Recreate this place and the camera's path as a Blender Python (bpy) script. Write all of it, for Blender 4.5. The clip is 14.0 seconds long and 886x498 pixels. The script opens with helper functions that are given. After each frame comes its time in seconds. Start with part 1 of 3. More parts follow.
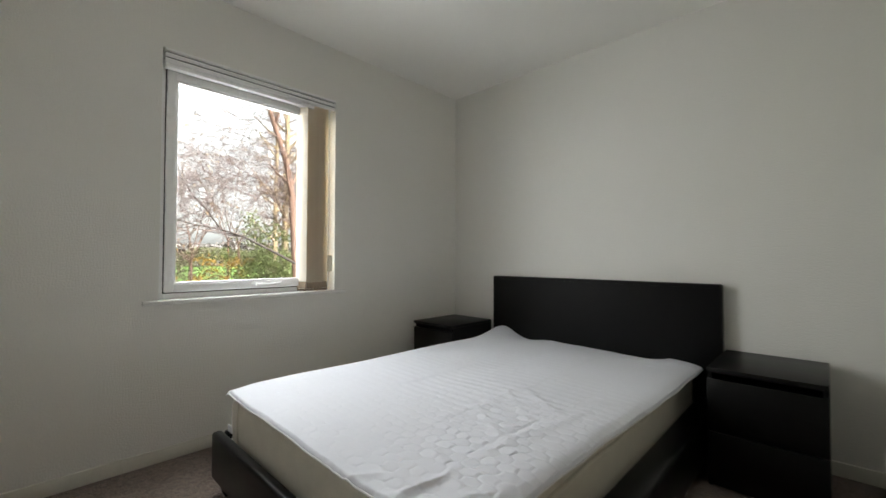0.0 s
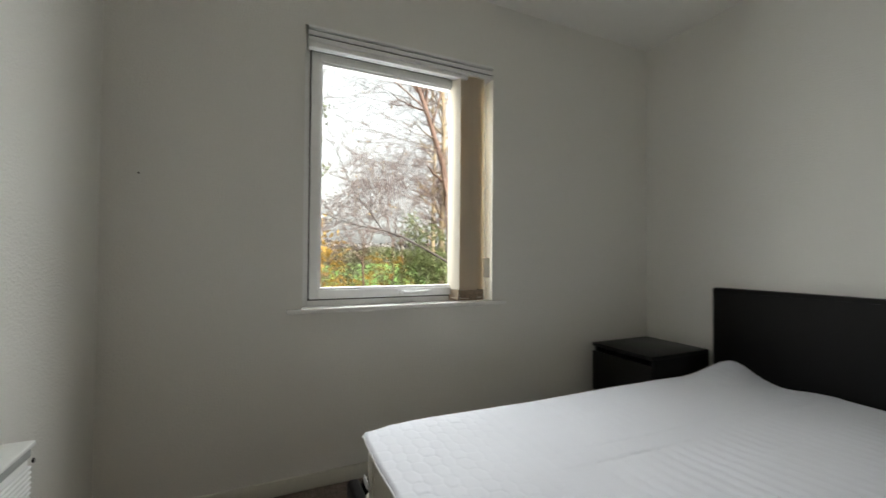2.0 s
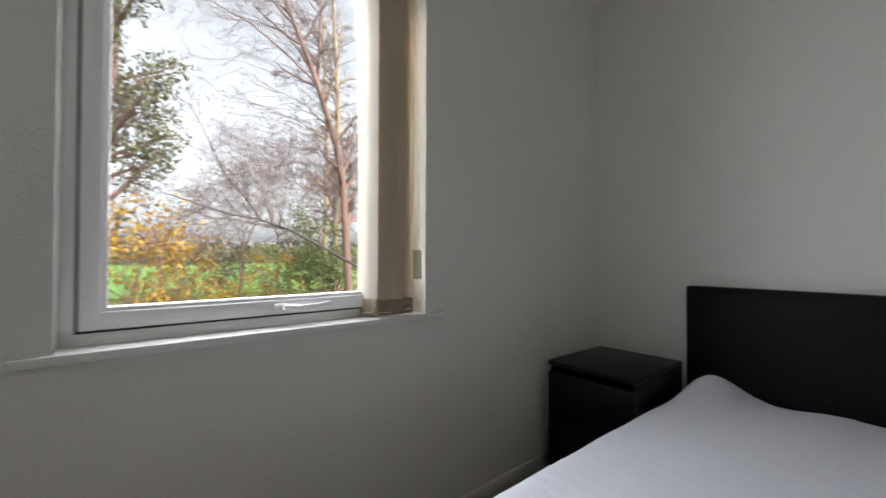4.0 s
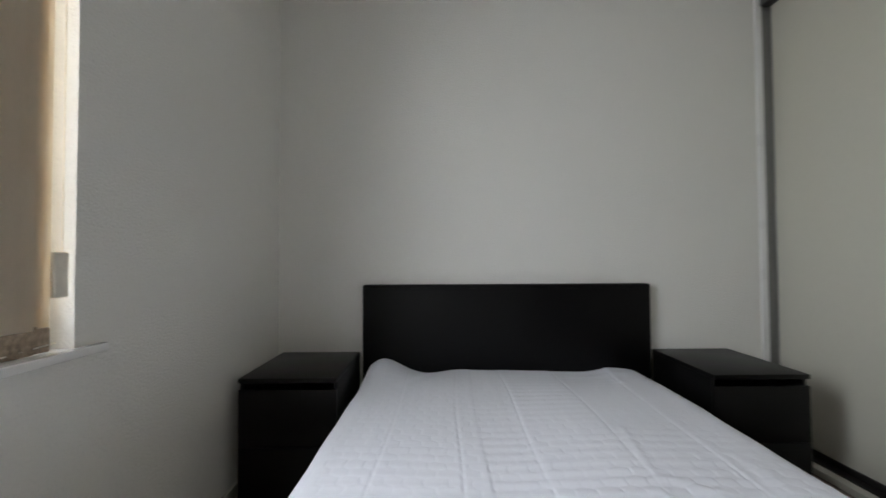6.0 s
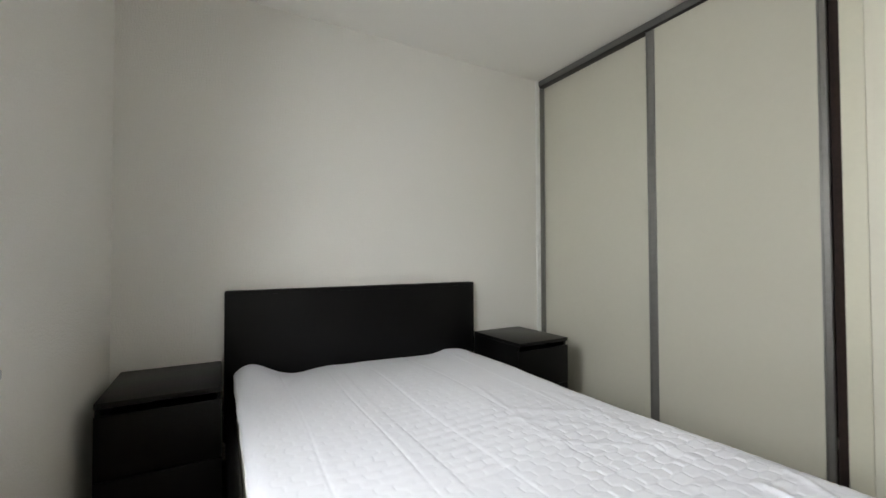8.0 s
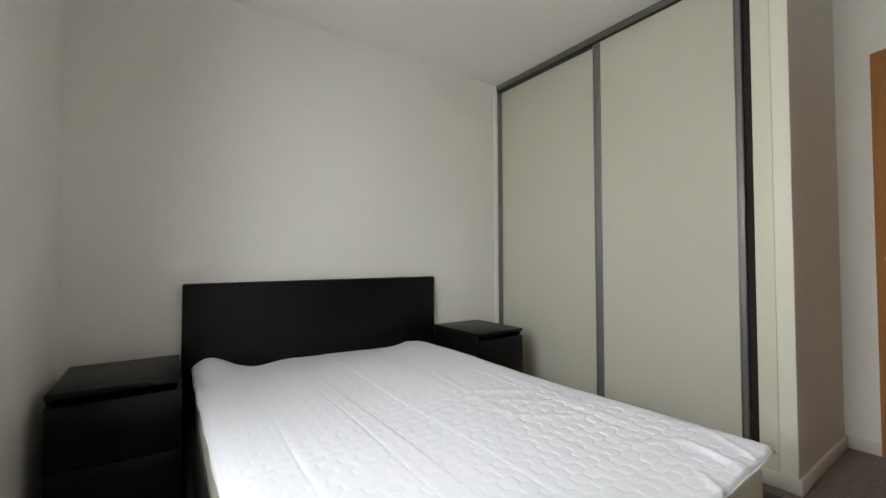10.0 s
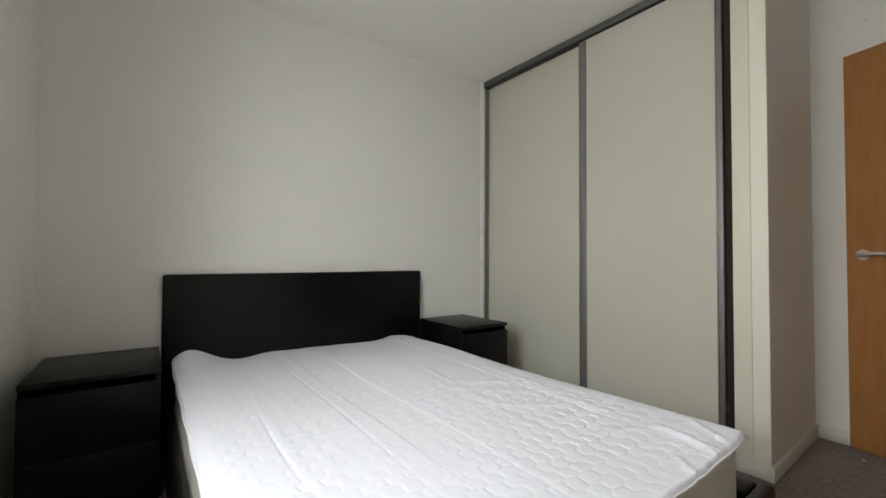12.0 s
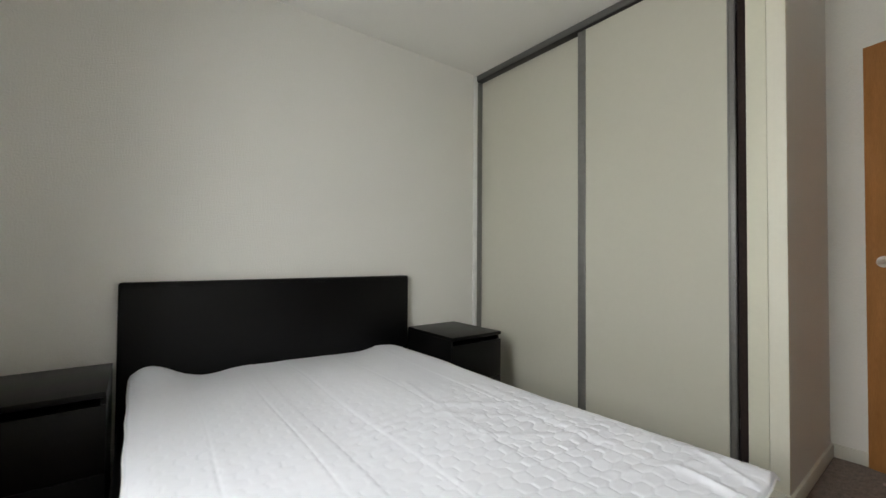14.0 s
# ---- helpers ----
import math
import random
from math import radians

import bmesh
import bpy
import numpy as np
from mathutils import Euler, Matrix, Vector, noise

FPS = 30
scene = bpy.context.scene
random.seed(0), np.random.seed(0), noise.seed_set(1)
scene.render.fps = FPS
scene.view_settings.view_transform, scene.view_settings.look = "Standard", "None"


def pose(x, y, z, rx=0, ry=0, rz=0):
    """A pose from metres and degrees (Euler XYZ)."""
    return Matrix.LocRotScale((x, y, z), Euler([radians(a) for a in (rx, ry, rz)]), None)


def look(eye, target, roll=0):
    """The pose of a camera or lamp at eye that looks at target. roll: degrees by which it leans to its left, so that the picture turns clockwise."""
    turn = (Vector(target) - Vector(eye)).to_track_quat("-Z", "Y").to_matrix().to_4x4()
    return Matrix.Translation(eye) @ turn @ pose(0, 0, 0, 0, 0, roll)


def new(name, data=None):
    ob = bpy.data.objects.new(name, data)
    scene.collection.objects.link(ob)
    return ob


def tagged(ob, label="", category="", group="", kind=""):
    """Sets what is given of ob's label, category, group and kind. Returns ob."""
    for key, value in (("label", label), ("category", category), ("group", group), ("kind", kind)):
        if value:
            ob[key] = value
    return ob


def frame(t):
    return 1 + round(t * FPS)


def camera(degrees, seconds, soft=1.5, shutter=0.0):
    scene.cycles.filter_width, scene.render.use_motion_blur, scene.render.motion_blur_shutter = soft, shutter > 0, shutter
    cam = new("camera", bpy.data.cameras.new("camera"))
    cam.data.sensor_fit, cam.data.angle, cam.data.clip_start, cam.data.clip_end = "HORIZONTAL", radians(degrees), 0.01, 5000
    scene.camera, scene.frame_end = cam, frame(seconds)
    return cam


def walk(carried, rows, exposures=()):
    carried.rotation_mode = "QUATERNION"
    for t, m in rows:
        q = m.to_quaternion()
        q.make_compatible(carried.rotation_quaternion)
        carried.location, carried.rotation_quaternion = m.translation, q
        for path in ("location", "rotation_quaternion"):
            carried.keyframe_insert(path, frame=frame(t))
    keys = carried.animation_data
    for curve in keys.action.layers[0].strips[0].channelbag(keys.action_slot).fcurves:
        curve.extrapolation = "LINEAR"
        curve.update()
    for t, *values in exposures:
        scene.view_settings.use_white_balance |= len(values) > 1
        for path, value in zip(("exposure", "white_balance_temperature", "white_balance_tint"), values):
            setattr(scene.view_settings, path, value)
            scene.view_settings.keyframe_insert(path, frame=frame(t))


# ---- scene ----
cam = camera(95.7, 14.0, shutter=0.5)
PATH = [
    (0, (2.356, -2.595, 0.992), (0.968, -1.156, 1.037), 0.1),
    (0.5, (2.249, -2.504, 0.994), (0.769, -1.159, 1.033), 0.2),
    (1, (2.115, -2.438, 1.012), (0.51, -1.245, 1.048), 0.4),
    (1.5, (1.969, -2.382, 1.004), (0.246, -1.368, 1.047), 0.3),
    (2, (1.846, -2.318, 1.015), (0.027, -1.488, 1.051), 0.4),
    (2.2, (1.778, -2.329, 1.002), (-0.064, -1.552, 1.042), 0.4),
    (4.3, (1.114, -2.017, 0.984), (-0.291, -0.595, 1.028), 0.2),
    (4.5, (1.102, -2.005, 0.98), (-0.19, -0.48, 1.036), 0.2),
    (5, (1.046, -2.014, 0.987), (0.147, -0.228, 1.035), -0.2),
    (5.5, (0.973, -2.07, 0.981), (0.545, -0.117, 1.036), -0.2),
    (6, (0.868, -2.136, 0.987), (0.872, -0.137, 1.037), -0.3),
    (6.5, (0.727, -2.163, 0.999), (1.105, -0.2, 1.056), -0.2),
    (7, (0.606, -2.225, 1.022), (1.255, -0.334, 1.067), -0.3),
    (7.5, (0.509, -2.289, 1.015), (1.359, -0.48, 1.064), -0.3),
    (8, (0.426, -2.338, 1.02), (1.404, -0.594, 1.062), -0.2),
    (8.5, (0.39, -2.38, 1.024), (1.444, -0.681, 1.066), -0.2),
    (11, (0.38, -2.421, 0.944), (1.545, -0.796, 0.99), 0.1),
    (11.5, (0.377, -2.421, 0.951), (1.561, -0.81, 0.989), 0.3),
    (12, (0.388, -2.427, 0.942), (1.578, -0.82, 0.989), 0.3),
    (12.5, (0.394, -2.425, 0.936), (1.592, -0.825, 0.987), 0.4),
    (13, (0.41, -2.406, 0.952), (1.619, -0.813, 0.997), 0.4),
    (13.5, (0.446, -2.362, 0.957), (1.655, -0.769, 1.005), 0.4),
    (14, (0.515, -2.301, 0.977), (1.73, -0.713, 1.018), 0.4),
]
walk(cam, [(t, look(eye, target, roll)) for t, eye, target, roll in PATH],
     [(0, 4.38, 6550, 7.5), (1.5, 4.14, 6600, 7), (2.2, 3.96, 6620, 6), (4.3, 3.85, 6200, 13), (5.5, 4.0, 6200, 13), (6.5, 4.54, 6300, 8), (7.5, 4.65, 6550, 9), (8.5, 4.7, 6600, 8.5), (11, 4.6, 6680, 8), (14, 4.6, 6680, 7.5)])

# ---- world, sun, exposure ----
world = bpy.data.worlds.new("overcast_sky")
scene.world = world
world.use_nodes = True
wn, wl = world.node_tree.nodes, world.node_tree.links
sky = wn.new("ShaderNodeTexSky")
sky.sky_type, sky.sun_disc = "NISHITA", False
sky.sun_elevation, sky.sun_rotation = radians(38), radians(75)
sky.dust_density, sky.air_density = 4.0, 1.0
pale = wn.new("ShaderNodeHueSaturation")
pale.inputs["Saturation"].default_value = 0.12
wl.new(sky.outputs["Color"], pale.inputs["Color"])
wl.new(pale.outputs["Color"], wn["Background"].inputs["Color"])
wn["Background"].inputs["Strength"].default_value = 0.027

sun = new("sun", bpy.data.lights.new("sun", "SUN"))
sun.data.energy, sun.data.angle, sun.data.color = 1.15, radians(25), (1.0, 0.95, 0.88)
sun.matrix_world = look((20, 5.4, 16), (0, 0, 0))


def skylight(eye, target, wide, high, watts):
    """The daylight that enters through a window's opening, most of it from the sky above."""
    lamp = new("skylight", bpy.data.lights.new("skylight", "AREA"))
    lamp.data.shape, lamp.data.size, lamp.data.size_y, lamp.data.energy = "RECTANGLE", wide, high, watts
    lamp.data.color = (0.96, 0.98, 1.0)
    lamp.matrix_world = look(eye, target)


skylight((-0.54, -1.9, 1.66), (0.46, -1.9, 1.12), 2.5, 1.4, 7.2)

# white rooms need many bounces of daylight
scene.cycles.diffuse_bounces, scene.cycles.max_bounces = 8, 12

# ---- materials ----


def material(name, color, rough=0.6, vary=0.08, scale=8.0, fine=120.0, bump=0.1, metal=0.0, spec=0.5, tint=None, stretch=(1, 1, 1), depth=0.002, coat=0.0, sheen=0.0):
    """A surface with two scales of colour variation and a fine relief."""
    m = bpy.data.materials.new(name)
    m.use_nodes = True
    n, l = m.node_tree.nodes, m.node_tree.links
    b = n["Principled BSDF"]
    tc, mp = n.new("ShaderNodeTexCoord"), n.new("ShaderNodeMapping")
    mp.inputs["Scale"].default_value = stretch
    l.new(tc.outputs["Object"], mp.inputs["Vector"])
    big, small = n.new("ShaderNodeTexNoise"), n.new("ShaderNodeTexNoise")
    big.inputs["Scale"].default_value, big.inputs["Detail"].default_value = scale, 4
    small.inputs["Scale"].default_value, small.inputs["Detail"].default_value = fine, 3
    l.new(mp.outputs["Vector"], big.inputs["Vector"])
    l.new(mp.outputs["Vector"], small.inputs["Vector"])
    add = n.new("ShaderNodeMath")
    add.operation = "ADD"
    l.new(big.outputs["Fac"], add.inputs[0])
    l.new(small.outputs["Fac"], add.inputs[1])
    ramp = n.new("ShaderNodeMapRange")
    ramp.inputs["From Min"].default_value, ramp.inputs["From Max"].default_value = 0.6, 1.4
    l.new(add.outputs[0], ramp.inputs["Value"])
    mix = n.new("ShaderNodeMix")
    mix.data_type = "RGBA"
    other = tint or tuple(max(0.0, c * (1 - vary)) for c in color)
    lighter = tuple(min(0.95, c * (1 + vary * 0.6)) for c in color)
    mix.inputs["A"].default_value, mix.inputs["B"].default_value = (*other, 1), (*lighter, 1)
    l.new(ramp.outputs["Result"], mix.inputs["Factor"])
    l.new(mix.outputs["Result"], b.inputs["Base Color"])
    rr = n.new("ShaderNodeMapRange")
    rr.inputs["To Min"].default_value, rr.inputs["To Max"].default_value = rough * 0.9, min(1.0, rough * 1.1)
    l.new(big.outputs["Fac"], rr.inputs["Value"])
    l.new(rr.outputs["Result"], b.inputs["Roughness"])
    b.inputs["Metallic"].default_value = metal
    b.inputs["Specular IOR Level"].default_value = spec
    b.inputs["Coat Weight"].default_value = coat
    b.inputs["Sheen Weight"].default_value = sheen
    if bump:
        bp = n.new("ShaderNodeBump")
        bp.inputs["Strength"].default_value, bp.inputs["Distance"].default_value = bump, depth
        l.new(small.outputs["Fac"], bp.inputs["Height"])
        l.new(bp.outputs["Normal"], b.inputs["Normal"])
    return m


WALL = material("wall_paint", (0.78, 0.768, 0.728), 0.75, 0.03, 1.6, 130, 0.85, depth=0.003)
CEIL = material("ceiling_paint", (0.85, 0.84, 0.805), 0.85, 0.02, 1.2, 160, 0.2)
GLOSS = material("white_gloss_paint", (0.7, 0.685, 0.61), 0.35, 0.04, 5, 60, 0.05)
CARPET = material("carpet_loop", (0.27, 0.205, 0.168), 0.97, 0.35, 45, 130, 1.0, tint=(0.055, 0.041, 0.034), depth=0.012, sheen=0.2)
LEATHER = material("black_faux_leather", (0.0026, 0.0024, 0.0027), 0.34, 0.3, 12, 480, 0.35, depth=0.0008, spec=0.2)
VENEER = material("black_brown_veneer", (0.003, 0.0028, 0.0028), 0.38, 0.35, 5, 60, 0.15, stretch=(1, 14, 14), depth=0.0006, spec=0.23)
TICKING = material("mattress_ticking", (0.62, 0.58, 0.49), 0.42, 0.1, 16, 260, 0.35, depth=0.001, sheen=0.3)
QUILT = material("white_quilted_cover", (0.77, 0.785, 0.855), 0.8, 0.03, 6, 700, 0.25, depth=0.0007, sheen=0.15)
HEM = material("white_binding_tape", (0.84, 0.84, 0.86), 0.6, 0.03, 30, 800, 0.3, depth=0.0006)
UPVC = material("white_upvc", (0.86, 0.86, 0.85), 0.28, 0.03, 4, 50, 0.03)
SILLPAINT = material("sill_gloss_paint", (0.84, 0.83, 0.81), 0.22, 0.03, 7, 70, 0.06)
GASKET = material("black_gasket", (0.02, 0.02, 0.02), 0.6, 0.2, 20, 100, 0.1)
RAIL = material("grey_aluminium", (0.17, 0.17, 0.168), 0.42, 0.12, 6, 90, 0.08, metal=0.55, stretch=(1, 1, 12))
STILE = material("satin_grey_aluminium", (0.245, 0.24, 0.232), 0.4, 0.12, 6, 90, 0.08, metal=0.45, stretch=(1, 1, 12))
BRUSH = material("dark_brown_pile", (0.034, 0.02, 0.016), 0.95, 0.5, 60, 300, 0.8, tint=(0.01, 0.006, 0.005), depth=0.003)
PANEL = material("cream_wardrobe_panel", (0.58, 0.567, 0.49), 0.24, 0.02, 2, 40, 0.02, spec=0.5)
DARKTRACK = material("dark_bronze_track", (0.03, 0.026, 0.025), 0.4, 0.2, 9, 90, 0.1, metal=0.3)
INSIDE = material("dark_wardrobe_lining", (0.14, 0.1, 0.08), 0.7, 0.2, 5, 60, 0.1)
BEECH = material("beech_door_veneer", (0.41, 0.19, 0.064), 0.42, 0.22, 4, 40, 0.08, tint=(0.31, 0.135, 0.04), stretch=(9, 9, 0.8), depth=0.0006)
CHROME = material("satin_chrome", (0.9, 0.89, 0.87), 0.42, 0.05, 9, 120, 0.02, metal=1.0)
HEATER = material("white_heater_enamel", (0.82, 0.83, 0.82), 0.32, 0.03, 8, 80, 0.04)
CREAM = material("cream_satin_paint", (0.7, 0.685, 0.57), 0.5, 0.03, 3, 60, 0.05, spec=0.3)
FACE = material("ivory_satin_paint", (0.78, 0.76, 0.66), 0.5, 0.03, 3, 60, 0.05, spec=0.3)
GRILLE = material("heater_grille_grey", (0.36, 0.37, 0.37), 0.5, 0.1, 12, 90, 0.1)
CHAINMAT = material("ivory_plastic", (0.86, 0.8, 0.68), 0.4, 0.08, 20, 90, 0.05)
WEIGHT = material("stitched_hem_brown", (0.4, 0.31, 0.22), 0.8, 0.4, 75, 160, 0.4, tint=(0.07, 0.05, 0.036), stretch=(1, 1, 0.6))
BARK = material("brown_bark", (0.13, 0.075, 0.055), 0.9, 0.4, 5, 30, 0.8, tint=(0.08, 0.045, 0.035), stretch=(1, 1, 0.3), depth=0.02)
PALEBARK = material("pale_birch_bark", (0.208, 0.152, 0.088), 0.85, 0.35, 3, 14, 0.6, tint=(0.096, 0.072, 0.0448), stretch=(1, 1, 2.5), depth=0.01)
DARKBARK = material("dark_wet_bark", (0.03, 0.021, 0.019), 0.85, 0.35, 6, 40, 0.4, depth=0.006)
TWIG = material("purple_brown_twig", (0.085, 0.055, 0.053), 0.85, 0.3, 3, 20, 0.0)
GRASS = material("lawn_grass", (0.1, 0.21, 0.025), 0.9, 0.4, 0.35, 8, 0.6, tint=(0.0408, 0.0935, 0.0119), depth=0.03)
SOIL = material("leaf_litter", (0.104, 0.064, 0.0256), 0.95, 0.5, 0.6, 7, 0.8, tint=(0.04, 0.0352, 0.0176), depth=0.03)
# the distance haze over the woods is put into this pale grey
HAZE = material("distant_woods", (0.144, 0.132, 0.132), 1.0, 0.4, 0.15, 1.2, 0.0, tint=(0.084, 0.0816, 0.0768))
LINT = material("pale_lint", (0.55, 0.42, 0.38), 0.9, 0.1, 30, 200, 0.2)


def leafy(name, color, tint):
    m = material(name, color, 0.65, 0.3, 1.3, 9, 0.0, tint=tint)
    n, l = m.node_tree.nodes, m.node_tree.links
    b = n["Principled BSDF"]
    tr, mx = n.new("ShaderNodeBsdfTranslucent"), n.new("ShaderNodeMixShader")
    tr.inputs["Color"].default_value = (*color, 1)
    mx.inputs["Fac"].default_value = 0.35
    l.new(b.outputs[0], mx.inputs[1])
    l.new(tr.outputs[0], mx.inputs[2])
    l.new(mx.outputs[0], n["Material Output"].inputs["Surface"])
    return m


YELLOW = leafy("autumn_yellow_leaf", (0.33, 0.19, 0.02), (0.22, 0.12, 0.02))
OLIVE = leafy("olive_green_leaf", (0.11, 0.112, 0.05), (0.07, 0.075, 0.035))
GREEN = leafy("evergreen_leaf", (0.12, 0.15, 0.045), (0.06, 0.08, 0.026))
ORANGE = leafy("orange_fallen_leaf", (0.204, 0.085, 0.017), (0.153, 0.0935, 0.0255))
LIME = leafy("lime_undergrowth_leaf", (0.16, 0.235, 0.035), (0.08, 0.13, 0.02))

# glass: clear with a slight mirror gloss
GLASS = bpy.data.materials.new("window_glass")
GLASS.use_nodes = True
gn, gl = GLASS.node_tree.nodes, GLASS.node_tree.links
gt, gg, gm, gf = gn.new("ShaderNodeBsdfTransparent"), gn.new("ShaderNodeBsdfGlossy"), gn.new("ShaderNodeMixShader"), gn.new("ShaderNodeFresnel")
gg.inputs["Roughness"].default_value = 0.02
gt.inputs["Color"].default_value = (0.95, 0.965, 0.955, 1)
gl.new(gf.outputs[0], gm.inputs[0])
gl.new(gt.outputs[0], gm.inputs[1])
gl.new(gg.outputs[0], gm.inputs[2])
gl.new(gm.outputs[0], gn["Material Output"].inputs["Surface"])


def fabric_louvre(name, color, through_light):
    m = material(name, color, 0.85, 0.12, 30, 500, 0.3, stretch=(1, 1, 0.15), depth=0.0005)
    n, l = m.node_tree.nodes, m.node_tree.links
    b = n["Principled BSDF"]
    tr, mx = n.new("ShaderNodeBsdfTranslucent"), n.new("ShaderNodeMixShader")
    tr.inputs["Color"].default_value = (*color, 1)
    mx.inputs["Fac"].default_value = through_light
    l.new(b.outputs[0], mx.inputs[1])
    l.new(tr.outputs[0], mx.inputs[2])
    l.new(mx.outputs[0], n["Material Output"].inputs["Surface"])
    return m


LOUVRE = fabric_louvre("beige_blind_fabric", (0.8, 0.72, 0.59), 0.52)
# whiter copy of the fabric: the daylight on one strip is in its colour
LOUVRE_PALE = fabric_louvre("lit_strip_fabric", (0.74, 0.7, 0.62), 0.4)

# ---- mesh helpers ----


def mesh_of(name, bm, mat):
    me = bpy.data.meshes.new(name)
    bm.to_mesh(me)
    bm.free()
    for m in (mat if isinstance(mat, (list, tuple)) else [mat]):
        me.materials.append(m)
    return me


def smooth(me, angle=35):
    me.polygons.foreach_set("use_smooth", [True] * len(me.polygons))
    me.set_sharp_from_angle(angle=radians(angle))


def thing(name, label, category, at=(0, 0, 0), turn=0, group="", kind=""):
    e = new(name)
    e.empty_display_size = 0.1
    e.matrix_world = pose(*at, 0, 0, turn)
    return tagged(e, label, category, group, kind)


def part(name, bm, mat, parent, label=""):
    me = mesh_of(name, bm, mat)
    smooth(me)
    ob = new(name, me)
    ob.parent = parent
    return tagged(ob, label)


def solid(name, bm, mat, label, category, kind="", group=""):
    me = mesh_of(name, bm, mat)
    smooth(me)
    return tagged(new(name, me), label, category, group, kind)


def box(x0, x1, y0, y1, z0, z1, bevel=0.0, seg=2, bm=None):
    """A box between the given bounds, its edges rounded by bevel, added to bm."""
    one = bmesh.new()
    bmesh.ops.create_cube(one, size=1)
    for v in one.verts:
        v.co = Vector((x0 + (v.co.x + 0.5) * (x1 - x0), y0 + (v.co.y + 0.5) * (y1 - y0), z0 + (v.co.z + 0.5) * (z1 - z0)))
    if bevel:
        bmesh.ops.bevel(one, geom=one.edges[:], offset=bevel, segments=seg, affect="EDGES", profile=0.5)
    if bm is None:
        return one
    me = bpy.data.meshes.new("tmp")
    one.to_mesh(me)
    one.free()
    bm.from_mesh(me)
    bpy.data.meshes.remove(me)
    return bm


def tube(points, radii, sides=8, bm=None):
    """A round tube along points."""
    bm = bm or bmesh.new()
    rings = []
    pts = [Vector(p) for p in points]
    for i, p in enumerate(pts):
        d = (pts[min(i + 1, len(pts) - 1)] - pts[max(i - 1, 0)]).normalized()
        a = d.cross(Vector((0, 0, 1)) if abs(d.z) < 0.9 else Vector((1, 0, 0))).normalized()
        c = d.cross(a)
        r = radii[i] if isinstance(radii, (list, tuple)) else radii
        rings.append([bm.verts.new(p + (a * math.cos(k * math.tau / sides) + c * math.sin(k * math.tau / sides)) * r) for k in range(sides)])
    for u, w in zip(rings, rings[1:]):
        for k in range(sides):
            bm.faces.new((u[k], u[(k + 1) % sides], w[(k + 1) % sides], w[k]))
    bm.faces.new(rings[0][::-1])
    bm.faces.new(rings[-1])
    return bm


# ---- structure ----
X1, Y0, CEILZ = 3.29, -2.855, 2.385     # east wall, south wall, ceiling
WY0, WY1, WZ0, WZ1 = -2.148, -1.185, 0.772, 2.034     # window opening in the west wall
POSTX, POSTY0, POSTY1 = 2.54, -1.875, -1.742     # pier beside the wardrobe

solid("floor", box(-0.16, 3.6, -4.3, 0.3, -0.15, 0.0), CARPET, "brown-grey looped carpet across the bedroom floor", "floor", "structure")
solid("ceiling", box(-0.16, 3.6, -4.3, 0.3, CEILZ, CEILZ + 0.15), CEIL, "plain white painted bedroom ceiling", "ceiling", "structure")

bm = box(-0.16, 0, -4.3, WY0, 0, CEILZ)
box(-0.16, 0, WY1, 0.3, 0, CEILZ, bm=bm)
box(-0.16, 0, WY0, WY1, 0, WZ0 - 0.012, bm=bm)
box(-0.16, 0, WY0, WY1, WZ1, CEILZ, bm=bm)
solid("wall_west", bm, WALL, "white painted wall with the window opening", "wall", "structure")
solid("wall_north", box(0, 3.6, 0, 0.3, 0, CEILZ), WALL, "white painted wall behind the headboard", "wall", "structure")
solid("wall_east", box(X1, 3.6, -4.3, 0, 0, CEILZ), WALL, "white painted wall behind the open door", "wall", "structure")
bm = box(0, 2.2, Y0 - 0.12, Y0, 0, CEILZ)
box(3.03, X1, Y0 - 0.12, Y0, 0, CEILZ, bm=bm)
box(2.2, 3.03, Y0 - 0.12, Y0, 2.03, CEILZ, bm=bm)
solid("wall_south", bm, WALL, "white painted wall with the doorway opening", "wall", "structure")
solid("wall_hall", box(0, X1, -4.3, -4.15, 0, CEILZ), WALL, "plain white hallway wall beyond the doorway", "wall", "structure")
# pier: plaster side wall with a painted timber face made of two boards
solid("wall_pier", box(POSTX + 0.018, X1, POSTY0, POSTY1, 0, CEILZ), WALL, "narrow white plaster pier beside the wardrobe", "wall", "structure")
pier = thing("trim_pier", "cream painted timber boards facing the wardrobe pier", "trim", kind="structure")
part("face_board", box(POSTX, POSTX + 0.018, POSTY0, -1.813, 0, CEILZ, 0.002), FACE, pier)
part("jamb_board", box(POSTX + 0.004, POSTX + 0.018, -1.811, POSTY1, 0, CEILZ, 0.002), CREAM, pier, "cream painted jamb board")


def baseboard(name, x0, x1, y0, y1):
    b = box(x0, x1, y0, y1, 0, 0.066, 0.005)
    solid(name, b, GLOSS, "off-white painted timber skirting board", "skirting board", "structure")


baseboard("baseboard_west", 0.0, 0.014, Y0 + 0.014, -0.014)
baseboard("baseboard_north", 0.0, 2.6, -0.014, 0.0)
baseboard("baseboard_south", 0.0, 2.2, Y0, Y0 + 0.014)
baseboard("baseboard_pier_front", POSTX - 0.014, POSTX, POSTY0 - 0.014, POSTY1 + 0.02)
baseboard("baseboard_pier_side", POSTX, X1 - 0.014, POSTY0 - 0.014, POSTY0)
baseboard("baseboard_east", X1 - 0.014, X1, Y0, POSTY0)

# ---- window ----
win = thing("window_1", "white plastic casement window with clear glass and a lever handle", "window", kind="structure")
FX0, FX1 = -0.135, -0.07      # frame depth


